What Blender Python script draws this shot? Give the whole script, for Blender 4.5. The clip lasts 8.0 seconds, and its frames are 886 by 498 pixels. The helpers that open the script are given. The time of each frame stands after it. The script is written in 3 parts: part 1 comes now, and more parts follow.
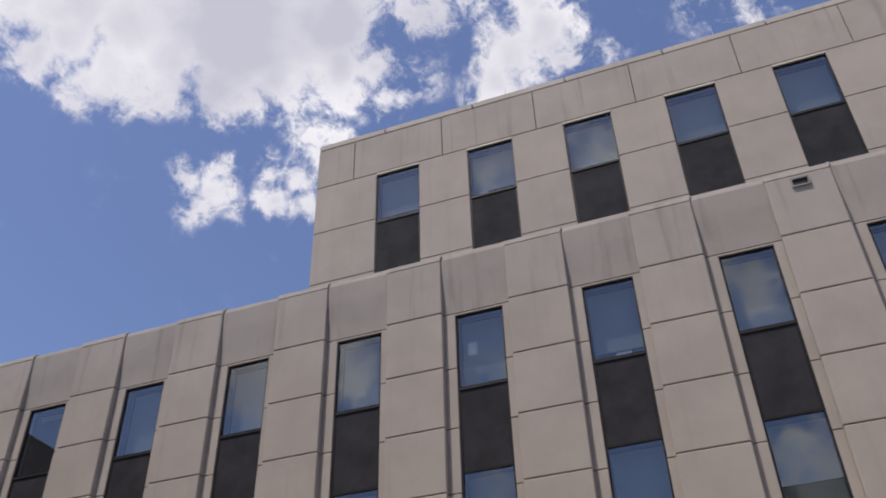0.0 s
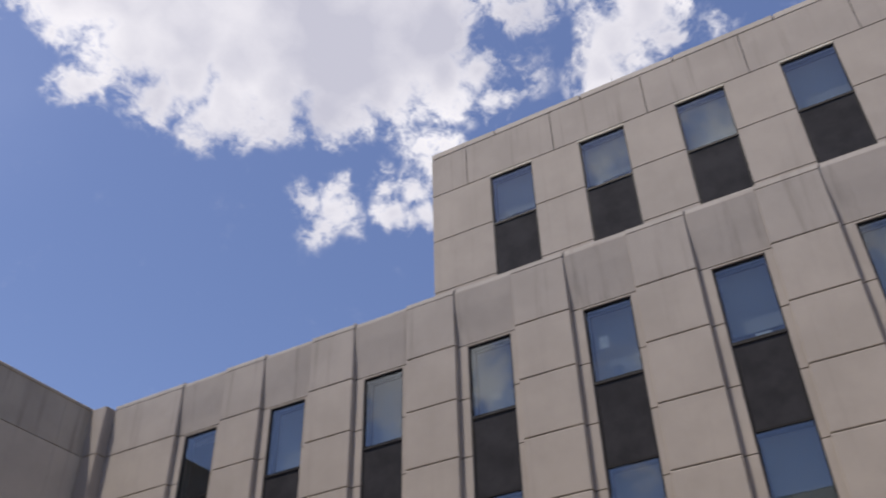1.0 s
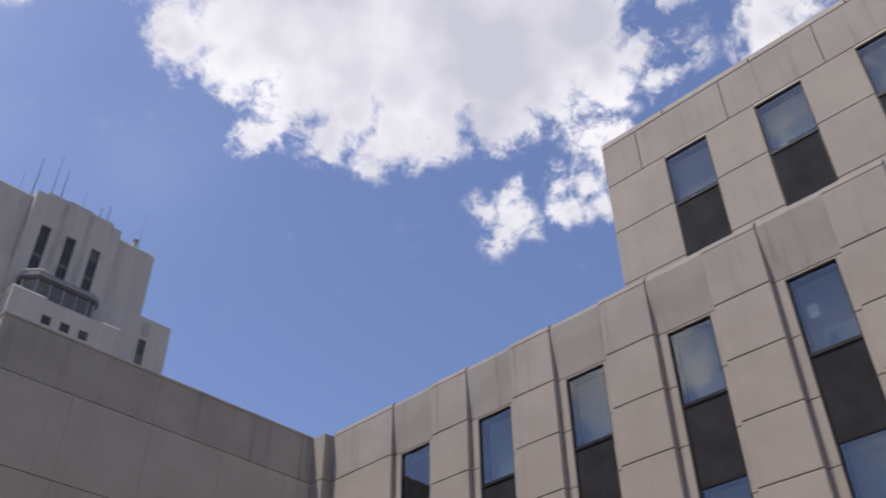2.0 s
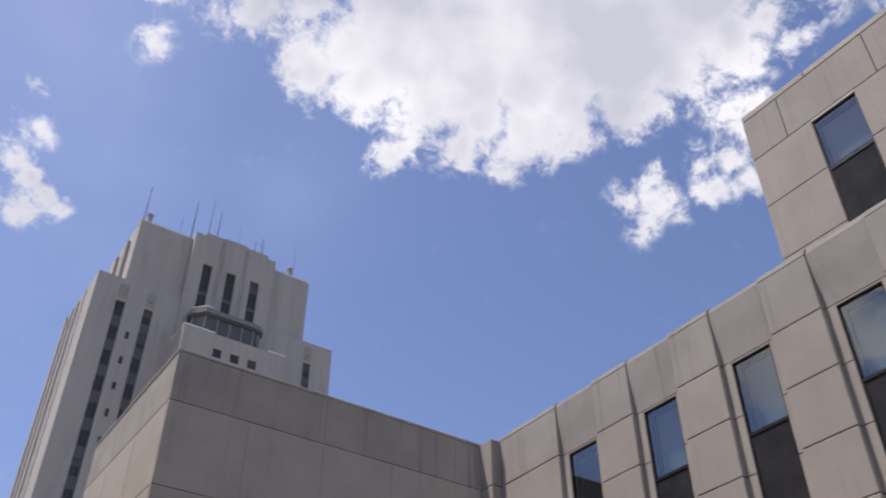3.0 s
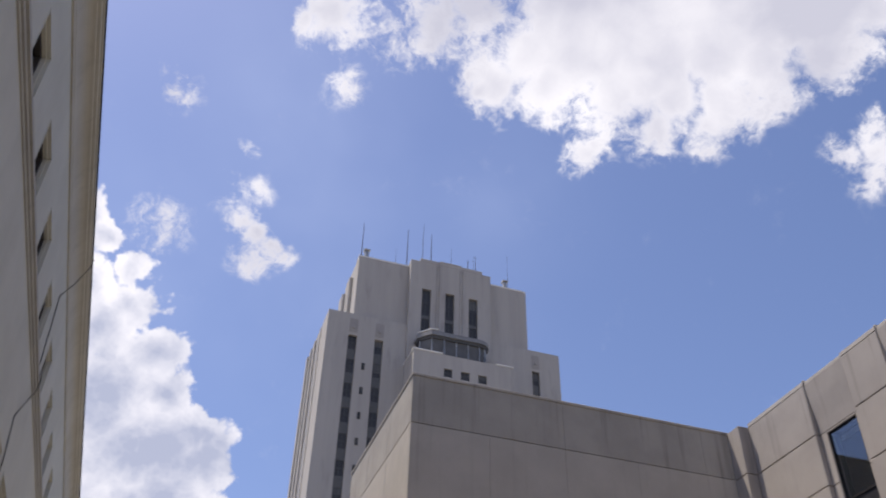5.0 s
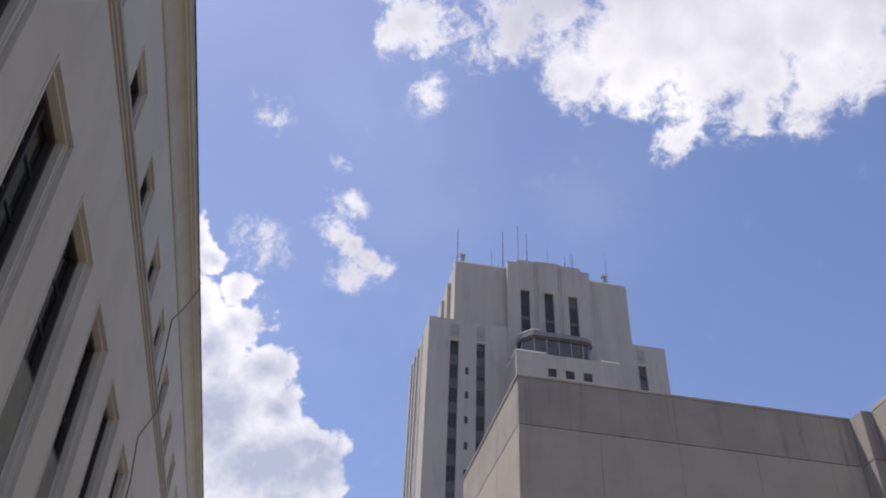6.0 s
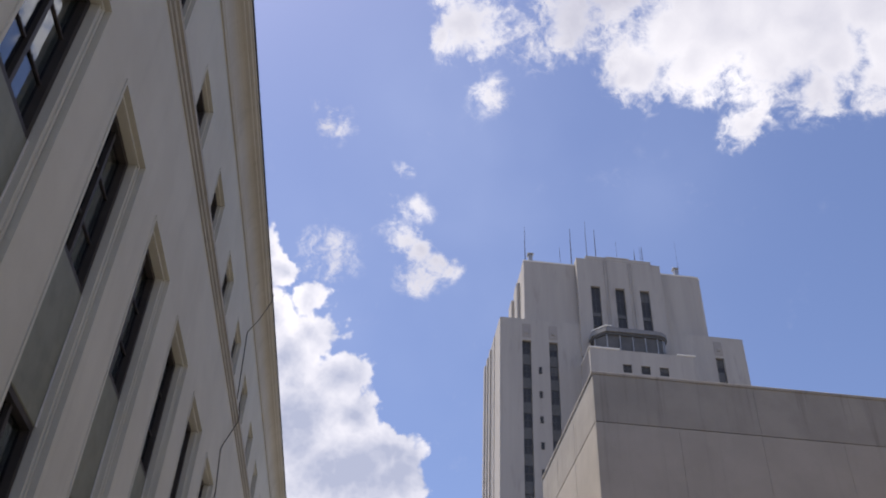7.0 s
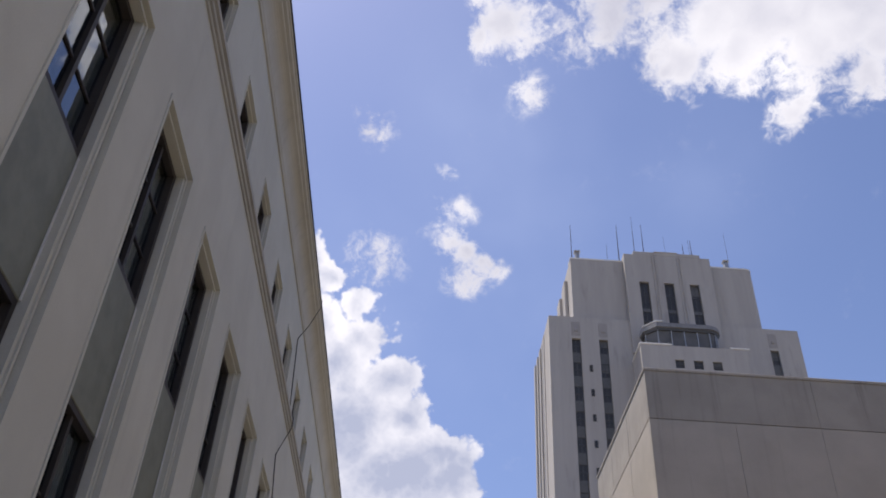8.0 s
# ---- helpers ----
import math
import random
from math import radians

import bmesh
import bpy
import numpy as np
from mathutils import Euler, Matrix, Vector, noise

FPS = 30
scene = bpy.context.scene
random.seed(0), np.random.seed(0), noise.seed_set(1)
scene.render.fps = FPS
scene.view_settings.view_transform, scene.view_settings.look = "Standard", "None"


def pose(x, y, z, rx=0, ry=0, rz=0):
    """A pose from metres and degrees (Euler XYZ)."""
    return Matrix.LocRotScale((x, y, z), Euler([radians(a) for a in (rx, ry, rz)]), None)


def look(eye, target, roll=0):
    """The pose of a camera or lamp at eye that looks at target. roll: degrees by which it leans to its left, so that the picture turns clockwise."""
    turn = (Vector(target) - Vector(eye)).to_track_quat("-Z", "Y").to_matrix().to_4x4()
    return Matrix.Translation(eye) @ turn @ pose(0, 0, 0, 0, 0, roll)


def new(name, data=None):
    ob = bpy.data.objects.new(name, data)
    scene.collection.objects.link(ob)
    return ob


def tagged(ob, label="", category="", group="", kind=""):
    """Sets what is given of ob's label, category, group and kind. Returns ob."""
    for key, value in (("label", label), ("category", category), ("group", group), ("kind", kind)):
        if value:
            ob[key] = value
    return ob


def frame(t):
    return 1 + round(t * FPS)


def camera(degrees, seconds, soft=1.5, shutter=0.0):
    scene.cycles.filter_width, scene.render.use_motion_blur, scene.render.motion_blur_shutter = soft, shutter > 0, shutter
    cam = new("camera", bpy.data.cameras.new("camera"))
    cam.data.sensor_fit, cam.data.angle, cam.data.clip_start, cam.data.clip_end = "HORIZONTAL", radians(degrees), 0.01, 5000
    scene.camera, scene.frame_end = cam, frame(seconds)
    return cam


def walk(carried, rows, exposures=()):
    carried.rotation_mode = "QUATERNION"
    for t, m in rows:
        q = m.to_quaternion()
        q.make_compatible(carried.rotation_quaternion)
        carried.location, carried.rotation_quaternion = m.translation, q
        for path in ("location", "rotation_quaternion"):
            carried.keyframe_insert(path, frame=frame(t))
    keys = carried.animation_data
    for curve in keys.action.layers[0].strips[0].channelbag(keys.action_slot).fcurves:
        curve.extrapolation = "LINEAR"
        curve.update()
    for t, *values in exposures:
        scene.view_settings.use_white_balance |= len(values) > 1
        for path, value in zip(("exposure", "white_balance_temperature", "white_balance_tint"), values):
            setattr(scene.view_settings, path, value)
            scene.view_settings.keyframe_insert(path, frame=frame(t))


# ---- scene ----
cam = camera(52.5, 8.0, soft=1.8, shutter=0.4)
EYE_Z = 1.6
PATH = [
    (0.0, -70.94, 37.74, -1.85), (0.5, -67.60, 37.85, -1.92), (1.0, -61.22, 38.05, -1.56), (1.5, -53.57, 38.28, -1.20),
    (3.0, -34.79, 38.72, -0.02), (3.5, -30.04, 38.82, 0.35), (4.0, -25.84, 38.85, 0.90), (4.5, -21.79, 38.87, 1.28),
    (6.0, -9.92, 38.85, 2.41), (6.5, -6.71, 38.81, 2.72), (7.0, -4.43, 38.77, 2.93), (7.5, -1.96, 38.73, 3.05),
    (8.0, -0.69, 38.70, 3.24)]
walk(cam, [(t, pose(0, 0, EYE_Z, 90 + pitch, 0, yaw) @ pose(0, 0, 0, 0, 0, roll)) for t, yaw, pitch, roll in PATH],
     exposures=[(0.0, -0.14, 6600, 12), (1.5, -0.08, 6600, 12), (3.5, 0.0, 6600, 12), (5.0, 0.03, 6600, 12), (8.0, 0.03, 6600, 12)])

# ---- sky and sun ----
SUN_AZ, SUN_EL = 146.0, 68.0            # degrees counter-clockwise from +x, degrees over the horizon
SKY_TINT = (0.98, 0.965, 1.14)
SUN_STRENGTH, SKY_STRENGTH = 5.2, 0.133


def direction(az, el):
    a, e = radians(az), radians(el)
    return Vector((math.cos(a) * math.cos(e), math.sin(a) * math.cos(e), math.sin(e)))


sun = new("sun", bpy.data.lights.new("sun", "SUN"))
sun.data.energy, sun.data.angle, sun.data.color = SUN_STRENGTH, radians(1.0), (1.0, 0.94, 0.84)
sun.matrix_world = look(direction(SUN_AZ, SUN_EL) * 300, (0, 0, 0))

# Cloud puffs: azimuth, elevation, radius in degrees, density.
GREAT_CLOUD = [
    (67.3, 49.3, 2.46, 1.00), (62.2, 49.2, 2.69, 1.00), (59.9, 44.2, 1.68, 0.80), (56.3, 48.2, 2.94, 1.00), (51.8, 46.8, 2.81, 1.00), (47.7, 46.0, 2.46, 1.00),
    (43.2, 47.2, 2.85, 1.00), (38.5, 46.7, 2.67, 1.00), (33.7, 47.9, 2.66, 1.00), (51.9, 51.6, 4.77, 1.40), (41.9, 51.7, 5.37, 1.40), (32.2, 52.0, 4.49, 1.40),
    (46.6, 49.4, 3.58, 1.30), (56.9, 50.2, 2.91, 1.20), (37.4, 49.4, 3.61, 1.30), (27.8, 48.6, 2.45, 1.00), (24.4, 49.1, 1.7, 0.90), (23.8, 47.3, 1.57, 0.70),
    (64.4, 51.0, 3.02, 1.00), (68.5, 48.9, 1.12, 1.00), (59.2, 52.1, 4.28, 1.30), (43.9, 55.5, 6.89, 1.40), (34.7, 51.9, 6.07, 1.40), (52.6, 49.4, 3.55, 1.30),
    (59.6, 44.3, 1.71, 0.85)]
SIDE_CLOUDS = [
    (53.8, 45.4, 2.26, 0.90), (49.4, 44.6, 1.94, 0.90), (14.0, 47.9, 2.18, 0.95), (12.1, 49.8, 2.33, 1.00), (8.7, 50.6, 2.69, 1.00), (7.0, 48.6, 1.13, 0.90),
    (9.4, 52.3, 2.13, 0.95), (21.9, 52.4, 1.3, 0.75), (19.1, 52.6, 1.49, 0.80), (15.6, 53.1, 1.49, 0.80), (20.9, 48.7, 1.89, 0.45), (2.9, 48.2, 1.85, 0.36),
    (-5.9, 49.3, 2.33, 0.42), (-9.6, 48.6, 2.82, 0.46), (73.6, 52.8, 2.54, 0.90), (69.6, 53.8, 2.38, 0.85), (84.2, 52.8, 2.53, 0.95), (86.6, 52.2, 1.18, 0.90),
    (81.8, 51.6, 1.24, 0.70), (77.6, 51.2, 2.05, 0.50), (82.1, 48.4, 1.31, 0.40)]
HIGH_WISPS = [
    (95.8, 45.5, 1.4, 0.36), (96.3, 45.9, 2.09, 0.42), (90.1, 40.7, 1.92, 0.36), (87.8, 41.1, 1.54, 0.36), (89.2, 43.6, 0.77, 0.50), (94.7, 37.6, 2.3, 0.46),
    (82.1, 48.6, 1.7, 0.45)]
SCRAPS = [
    (38.2, 40.6, 1.75, 0.85), (40.1, 41.0, 1.54, 0.70), (37.5, 42.0, 0.93, 0.70), (39.0, 39.2, 1.58, 0.60), (35.7, 39.4, 1.31, 0.50), (32.7, 40.4, 1.38, 0.85),
    (31.0, 41.8, 1.38, 0.85), (30.1, 40.0, 1.47, 0.85), (29.8, 43.4, 1.42, 0.75), (28.5, 44.6, 1.16, 0.70), (33.9, 42.2, 1.22, 0.50), (30.9, 44.6, 1.51, 0.50)]
CUMULUS = [
    (98.0, 36.2, 1.4, .95), (95.9, 34.8, 1.4, .95), (95.0, 32.6, 1.9, 1.0), (92.6, 30.1, 1.9, 1.0), (91.5, 27.9, 1.9, 1.0), (88.9, 26.0, 1.8, 1.0),
    (88.0, 24.3, 2.1, 1.0), (96.9, 31.0, 3.1, 1.0), (95.1, 26.9, 3.6, 1.1), (91.7, 24.5, 3.3, 1.1), (98.8, 33.2, 2.1, 1.0), (90.6, 20.5, 4.3, 1.1),
    (97.2, 20.7, 5.5, 1.1), (100.4, 26.3, 4.8, 1.1), (102.3, 33.1, 3.1, 1.0), (100.3, 37.4, 1.7, .95)]
SMALL_PUFF = [
    (88.5, 39.2, 1.11, 0.85), (87.4, 38.6, 1.13, 0.90), (86.2, 38.1, 0.99, 0.85), (85.0, 37.6, 0.86, 0.65), (87.5, 37.2, 1.92, 0.55)]
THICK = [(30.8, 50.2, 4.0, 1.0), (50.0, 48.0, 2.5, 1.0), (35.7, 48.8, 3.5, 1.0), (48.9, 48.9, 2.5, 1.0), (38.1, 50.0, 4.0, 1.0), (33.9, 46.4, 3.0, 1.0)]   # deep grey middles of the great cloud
HAZE = [(86.0, 46.0, 9.0, 0.9), (84.0, 38.0, 11.0, 0.9), (76.0, 30.0, 10.0, 0.8), (94.0, 36.0, 8.0, 0.9), (68.0, 42.0, 7.0, 0.6)]
FAR_CLOUDS = [                           # behind the viewer: what the windows mirror
    (152, 33, 4.5, 1.0), (158, 36, 3.5, .9), (146, 30, 3.0, .9), (177, 41, 4.0, .9), (182, 37, 3.5, .9), (200, 30, 5, .9),
    (232, 40, 6, .9), (275, 30, 5, .8), (318, 42, 5, .9), (240, 16, 5, .9),
    (183.7, 33.2, 2.4, .75), (154.4, 29.2, 2.0, .8), (146.9, 28.2, 1.8, .7), (184.3, 22.5, 3.0, .7), (165.4, 42.6, 3.0, .35),
    (166.0, 27.0, 7.0, .34), (150.0, 27.0, 6.0, .30)]


def link(tree, a, b):
    tree.links.new(a, b)


def math_node(tree, op, a, b=None, clamp=False):
    n = tree.nodes.new("ShaderNodeMath")
    n.operation, n.use_clamp = op, clamp
    for i, v in enumerate((a, b)):
        if v is None:
            continue
        if isinstance(v, (int, float)):
            n.inputs[i].default_value = v
        else:
            link(tree, v, n.inputs[i])
    return n.outputs[0]


def ramp(tree, value, lo, hi, to0=0.0, to1=1.0, smooth=True):
    n = tree.nodes.new("ShaderNodeMapRange")
    n.interpolation_type = "SMOOTHSTEP" if smooth else "LINEAR"
    link(tree, value, n.inputs["Value"])
    n.inputs["From Min"].default_value, n.inputs["From Max"].default_value = lo, hi
    n.inputs["To Min"].default_value, n.inputs["To Max"].default_value = to0, to1
    return n.outputs["Result"]


def mix(tree, fac, a, b, blend="MIX"):
    n = tree.nodes.new("ShaderNodeMix")
    n.data_type, n.blend_type = "RGBA", blend
    for sock, v in ((n.inputs[0], fac), (n.inputs[6], a), (n.inputs[7], b)):
        if isinstance(v, (int, float)):
            sock.default_value = v
        elif isinstance(v, tuple):
            sock.default_value = (*v, 1) if len(v) == 3 else v
        else:
            link(tree, v, sock)
    return n.outputs[2]


def noise_node(tree, vec, scale, detail=4.0, rough=0.55, distortion=0.0, color=False):
    n = tree.nodes.new("ShaderNodeTexNoise")
    n.inputs["Scale"].default_value, n.inputs["Detail"].default_value = scale, detail
    n.inputs["Roughness"].default_value, n.inputs["Distortion"].default_value = rough, distortion
    if vec is not None:
        link(tree, vec, n.inputs["Vector"])
    return n.outputs["Color" if color else "Fac"]


def build_world():
    world = bpy.data.worlds.new("sky")
    scene.world = world
    world.use_nodes = True
    t = world.node_tree
    t.nodes.clear()
    out, back = t.nodes.new("ShaderNodeOutputWorld"), t.nodes.new("ShaderNodeBackground")
    link(t, back.outputs[0], out.inputs[0])
    sky = t.nodes.new("ShaderNodeTexSky")
    sky.sky_type, sky.sun_disc = "NISHITA", False
    sky.sun_elevation, sky.sun_rotation = radians(SUN_EL), radians(90 - SUN_AZ)
    sky.air_density, sky.dust_density, sky.ozone_density = 1.0, 0.85, 1.2
    co = t.nodes.new("ShaderNodeTexCoord").outputs["Generated"]
    # a little warp, so that no puff keeps a round rim
    warp = t.nodes.new("ShaderNodeVectorMath")
    warp.operation = "MULTIPLY_ADD"
    link(t, noise_node(t, co, 9.0, 5.0, 0.6, color=True), warp.inputs[0])
    warp.inputs[1].default_value = (0.056, 0.056, 0.056)
    link(t, co, warp.inputs[2])
    moved = t.nodes.new("ShaderNodeVectorMath")
    moved.operation = "SUBTRACT"
    link(t, warp.outputs[0], moved.inputs[0])
    moved.inputs[1].default_value = (0.028, 0.028, 0.028)
    slight = t.nodes.new("ShaderNodeVectorMath")
    slight.operation = "MULTIPLY_ADD"
    link(t, noise_node(t, co, 22.0, 4.0, 0.55, color=True), slight.inputs[0])
    slight.inputs[1].default_value = (0.028, 0.028, 0.028)
    shifted = t.nodes.new("ShaderNodeVectorMath")
    shifted.operation = "SUBTRACT"
    link(t, co, shifted.inputs[0])
    shifted.inputs[1].default_value = (0.014, 0.014, 0.014)
    link(t, shifted.outputs[0], slight.inputs[2])

    def field(puffs, reach, place=moved):
        total = None
        for az, el, r, amp in puffs:
            d = t.nodes.new("ShaderNodeVectorMath")
            d.operation = "DISTANCE"
            link(t, place.outputs[0], d.inputs[0])
            d.inputs[1].default_value = direction(az, el)
            puff = ramp(t, d.outputs["Value"], radians(r) * reach, 0.0, 0.0, amp, smooth=False)
            if total is None:
                total = puff
                continue
            m = t.nodes.new("ShaderNodeMath")
            m.operation = "SMOOTH_MAX"
            link(t, total, m.inputs[0])
            link(t, puff, m.inputs[1])
            m.inputs[2].default_value = 0.15
            total = m.outputs[0]
        return total

    def away(value, middle, gain):
        return math_node(t, "MULTIPLY", math_node(t, "SUBTRACT", value, middle), gain)

    broad = noise_node(t, co, 7.0, 3.0, 0.5)
    ragged = noise_node(t, moved.outputs[0], 17.0, 12.0, 0.64, 0.25)
    fine = noise_node(t, co, 60.0, 8.0, 0.68, 0.6)
    # torn, thin-edged clouds overhead: solid in the middle, ragged only towards the rim
    total = field(GREAT_CLOUD + SIDE_CLOUDS + SCRAPS + FAR_CLOUDS, 1.45)
    total = math_node(t, "MAXIMUM", total, field(SMALL_PUFF + HIGH_WISPS, 1.45, slight))
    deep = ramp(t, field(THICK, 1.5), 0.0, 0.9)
    torn = math_node(t, "ADD", away(ragged, 0.5, 2.1), away(fine, 0.5, 1.1))
    loose = math_node(t, "MULTIPLY", ramp(t, total, 0.02, 0.36), ramp(t, total, 0.42, 0.85, 1.0, 0.22))
    v = math_node(t, "ADD", total, math_node(t, "MULTIPLY", torn, loose))
    cover = ramp(t, v, 0.16, 0.72)
    rim = ramp(t, v, 0.95, 0.45)
    lit = math_node(t, "ADD", math_node(t, "MULTIPLY", rim, 0.36), away(broad, 0.39, 2.3))
    lit = math_node(t, "ADD", lit, away(ragged, 0.5, 0.6))
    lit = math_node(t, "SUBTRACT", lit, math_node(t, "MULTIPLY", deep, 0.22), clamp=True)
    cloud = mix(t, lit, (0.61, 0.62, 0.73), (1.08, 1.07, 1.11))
    # the heaped cumulus lower down: firm, billowing edge
    heap = field(CUMULUS, 1.95, slight)
    def lumps(vec, scale):
        cells = t.nodes.new("ShaderNodeTexVoronoi")
        cells.feature = "SMOOTH_F1"
        link(t, vec, cells.inputs["Vector"])
        cells.inputs["Scale"].default_value, cells.inputs["Detail"].default_value = scale, 3.0
        cells.inputs["Roughness"].default_value, cells.inputs["Smoothness"].default_value = 0.55, 0.35
        return cells.outputs["Distance"]

    up = t.nodes.new("ShaderNodeVectorMath")
    up.operation = "ADD"
    link(t, slight.outputs[0], up.inputs[0])
    up.inputs[1].default_value = (0.012, 0.0, 0.012)
    billow = lumps(slight.outputs[0], 24.0)
    relief = math_node(t, "SUBTRACT", lumps(up.outputs[0], 24.0), billow)
    w = math_node(t, "ADD", heap, math_node(t, "ADD", away(billow, 0.42, -0.36), away(fine, 0.5, 0.16)))
    firm = ramp(t, w, 0.24, 0.36)
    edge = ramp(t, w, 0.85, 0.36)
    soft = noise_node(t, slight.outputs[0], 8.0, 3.0, 0.45)
    shine = math_node(t, "ADD", math_node(t, "MULTIPLY", edge, 0.62), math_node(t, "ADD", away(soft, 0.53, 1.7), math_node(t, "MULTIPLY", relief, 0.6)), clamp=True)
    heaped = mix(t, shine, (0.47, 0.515, 0.68), (1.05, 1.04, 1.10))
    blue = mix(t, 1.0, sky.outputs[0], SKY_TINT, "MULTIPLY")
    scaled = mix(t, 1.0, blue, (SKY_STRENGTH, SKY_STRENGTH, SKY_STRENGTH), "MULTIPLY")
    # thin high haze that whitens the blue round the cumulus
    haze = math_node(t, "MULTIPLY", ramp(t, field(HAZE, 1.4, slight), 0.0, 0.9), ramp(t, broad, 0.25, 0.75, 0.08, 0.26))
    hazed = mix(t, haze, scaled, (0.52, 0.62, 0.92))
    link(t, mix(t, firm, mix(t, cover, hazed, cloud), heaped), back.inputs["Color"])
    back.inputs["Strength"].default_value = 1.0


build_world()


# ---- materials ----
def material(name):
    m = bpy.data.materials.new(name)
    m.use_nodes = True
    return m, m.node_tree, m.node_tree.nodes["Principled BSDF"]


def position(tree, sx=1.0, sy=1.0, sz=1.0):
    g = tree.nodes.new("ShaderNodeNewGeometry")
    v = tree.nodes.new("ShaderNodeVectorMath")
    v.operation = "MULTIPLY"
    link(tree, g.outputs["Position"], v.inputs[0])
    v.inputs[1].default_value = (sx, sy, sz)
    return v.outputs[0]


def bump(tree, bsdf, height, strength, dist):
    b = tree.nodes.new("ShaderNodeBump")
    b.inputs["Strength"].default_value, b.inputs["Distance"].default_value = strength, dist
    link(tree, height, b.inputs["Height"])
    link(tree, b.outputs["Normal"], bsdf.inputs["Normal"])


def concrete(name, light, dark, streak=0.25, rough=0.85, cells=2.2, upright=1.0):
    """Cast concrete or render: broad blotches, fine grain, rain streaks, a slight shift from piece to piece."""
    m, t, b = material(name)
    broad = noise_node(t, position(t, 1.0, 1.0, upright), 0.7, 4.0, 0.6)
    grain = noise_node(t, position(t), 60.0, 3.0, 0.7)
    runs = noise_node(t, position(t, cells, cells, 0.10), 1.6, 5.0, 0.6)
    col = mix(t, ramp(t, broad, 0.3, 0.7), light, dark)
    col = mix(t, ramp(t, grain, 0.3, 0.75, 0.0, 0.22), col, tuple(c * 0.62 for c in dark))
    col = mix(t, ramp(t, runs, 0.52, 0.78, 0.0, streak), col, tuple(c * 0.45 for c in dark))
    info = t.nodes.new("ShaderNodeObjectInfo")
    shift = ramp(t, info.outputs["Random"], 0, 1, 0.0, 0.14, smooth=False)
    col = mix(t, shift, col, tuple(c * 0.75 for c in dark))
    link(t, col, b.inputs["Base Color"])
    b.inputs["Roughness"].default_value = rough
    b.inputs["Specular IOR Level"].default_value = 0.25
    bump(t, b, noise_node(t, position(t), 45.0, 4.0, 0.7), 0.25, 0.01)
    return m


def plain(name, color, rough=0.5, metal=0.0, vary=0.2, scale=3.0, spec=0.5):
    m, t, b = material(name)
    n = noise_node(t, position(t), scale, 5.0, 0.6)
    link(t, mix(t, ramp(t, n, 0.3, 0.7), color, tuple(c * (1 - vary) for c in color)), b.inputs["Base Color"])
    b.inputs["Roughness"].default_value, b.inputs["Metallic"].default_value = rough, metal
    b.inputs["Specular IOR Level"].default_value = spec
    return m


def glazing(name, tint, least):
    """Window glass: clear to the dark room behind, a mirror by Fresnel."""
    m, t, b = material(name)
    t.nodes.remove(b)
    clear, gloss, both = (t.nodes.new("ShaderNode" + k) for k in ("BsdfTransparent", "BsdfGlossy", "MixShader"))
    clear.inputs[0].default_value = (*tint, 1)
    gloss.inputs["Color"].default_value = (0.85, 0.87, 0.89, 1)
    gloss.inputs["Roughness"].default_value = 0.01
    facing = t.nodes.new("ShaderNodeLayerWeight")
    facing.inputs["Blend"].default_value = 0.5
    fac = math_node(t, "ADD", math_node(t, "MULTIPLY", math_node(t, "POWER", facing.outputs["Facing"], 3.0), 0.8), least)
    wave = t.nodes.new("ShaderNodeBump")
    wave.inputs["Strength"].default_value, wave.inputs["Distance"].default_value = 0.02, 0.02
    link(t, noise_node(t, position(t), 1.3, 1.0, 0.5), wave.inputs["Height"])
    link(t, wave.outputs[0], gloss.inputs["Normal"])
    link(t, fac, both.inputs[0])
    link(t, clear.outputs[0], both.inputs[1])
    link(t, gloss.outputs[0], both.inputs[2])
    link(t, both.outputs[0], t.nodes["Material Output"].inputs[0])
    return m


PANEL = concrete("precast_concrete", (0.392, 0.346, 0.304), (0.340, 0.300, 0.263), 0.16)
PARAPET = concrete("weathered_precast", (0.375, 0.333, 0.297), (0.325, 0.289, 0.258), 0.52)
CORE = concrete("joint_concrete", (0.06, 0.055, 0.05), (0.045, 0.04, 0.038), 0.1)
COPING = concrete("coping_concrete", (0.47, 0.425, 0.38), (0.39, 0.35, 0.31), 0.3)
TOWER = concrete("tower_concrete", (0.45, 0.425, 0.397), (0.398, 0.374, 0.35), 0.40, cells=0.55, upright=0.06)
TOWER_RELIEF = concrete("tower_relief", (0.36, 0.34, 0.32), (0.32, 0.30, 0.285), 0.5, cells=0.8)
# Coping colour on the tower, paler than its concrete: sunlight is put into it.
PALE_EDGE = plain("pale_edge", (0.74, 0.73, 0.70), 0.6, 0.0, 0.12)
STUCCO = concrete("painted_stucco", (0.62, 0.605, 0.525), (0.56, 0.545, 0.47), 0.10)
CORNICE = concrete("cream_cornice", (0.55, 0.52, 0.445), (0.48, 0.45, 0.375), 0.22)
BLOCK = concrete("olive_precast", (0.50, 0.445, 0.375), (0.435, 0.387, 0.325), 0.26)
BLOCK_TOP = concrete("stained_olive_precast", (0.43, 0.386, 0.328), (0.355, 0.318, 0.270), 0.65)
TRIM = concrete("grey_cream_trim", (0.50, 0.48, 0.42), (0.42, 0.40, 0.35), 0.30)
BROWN_FRAME = plain("brown_window_frame", (0.055, 0.047, 0.043), 0.5, 0.0, 0.2, 3.0, 0.2)
BRONZE = plain("dark_bronze", (0.014, 0.012, 0.012), 0.5, 0.0, 0.2, 3.0, 0.2)
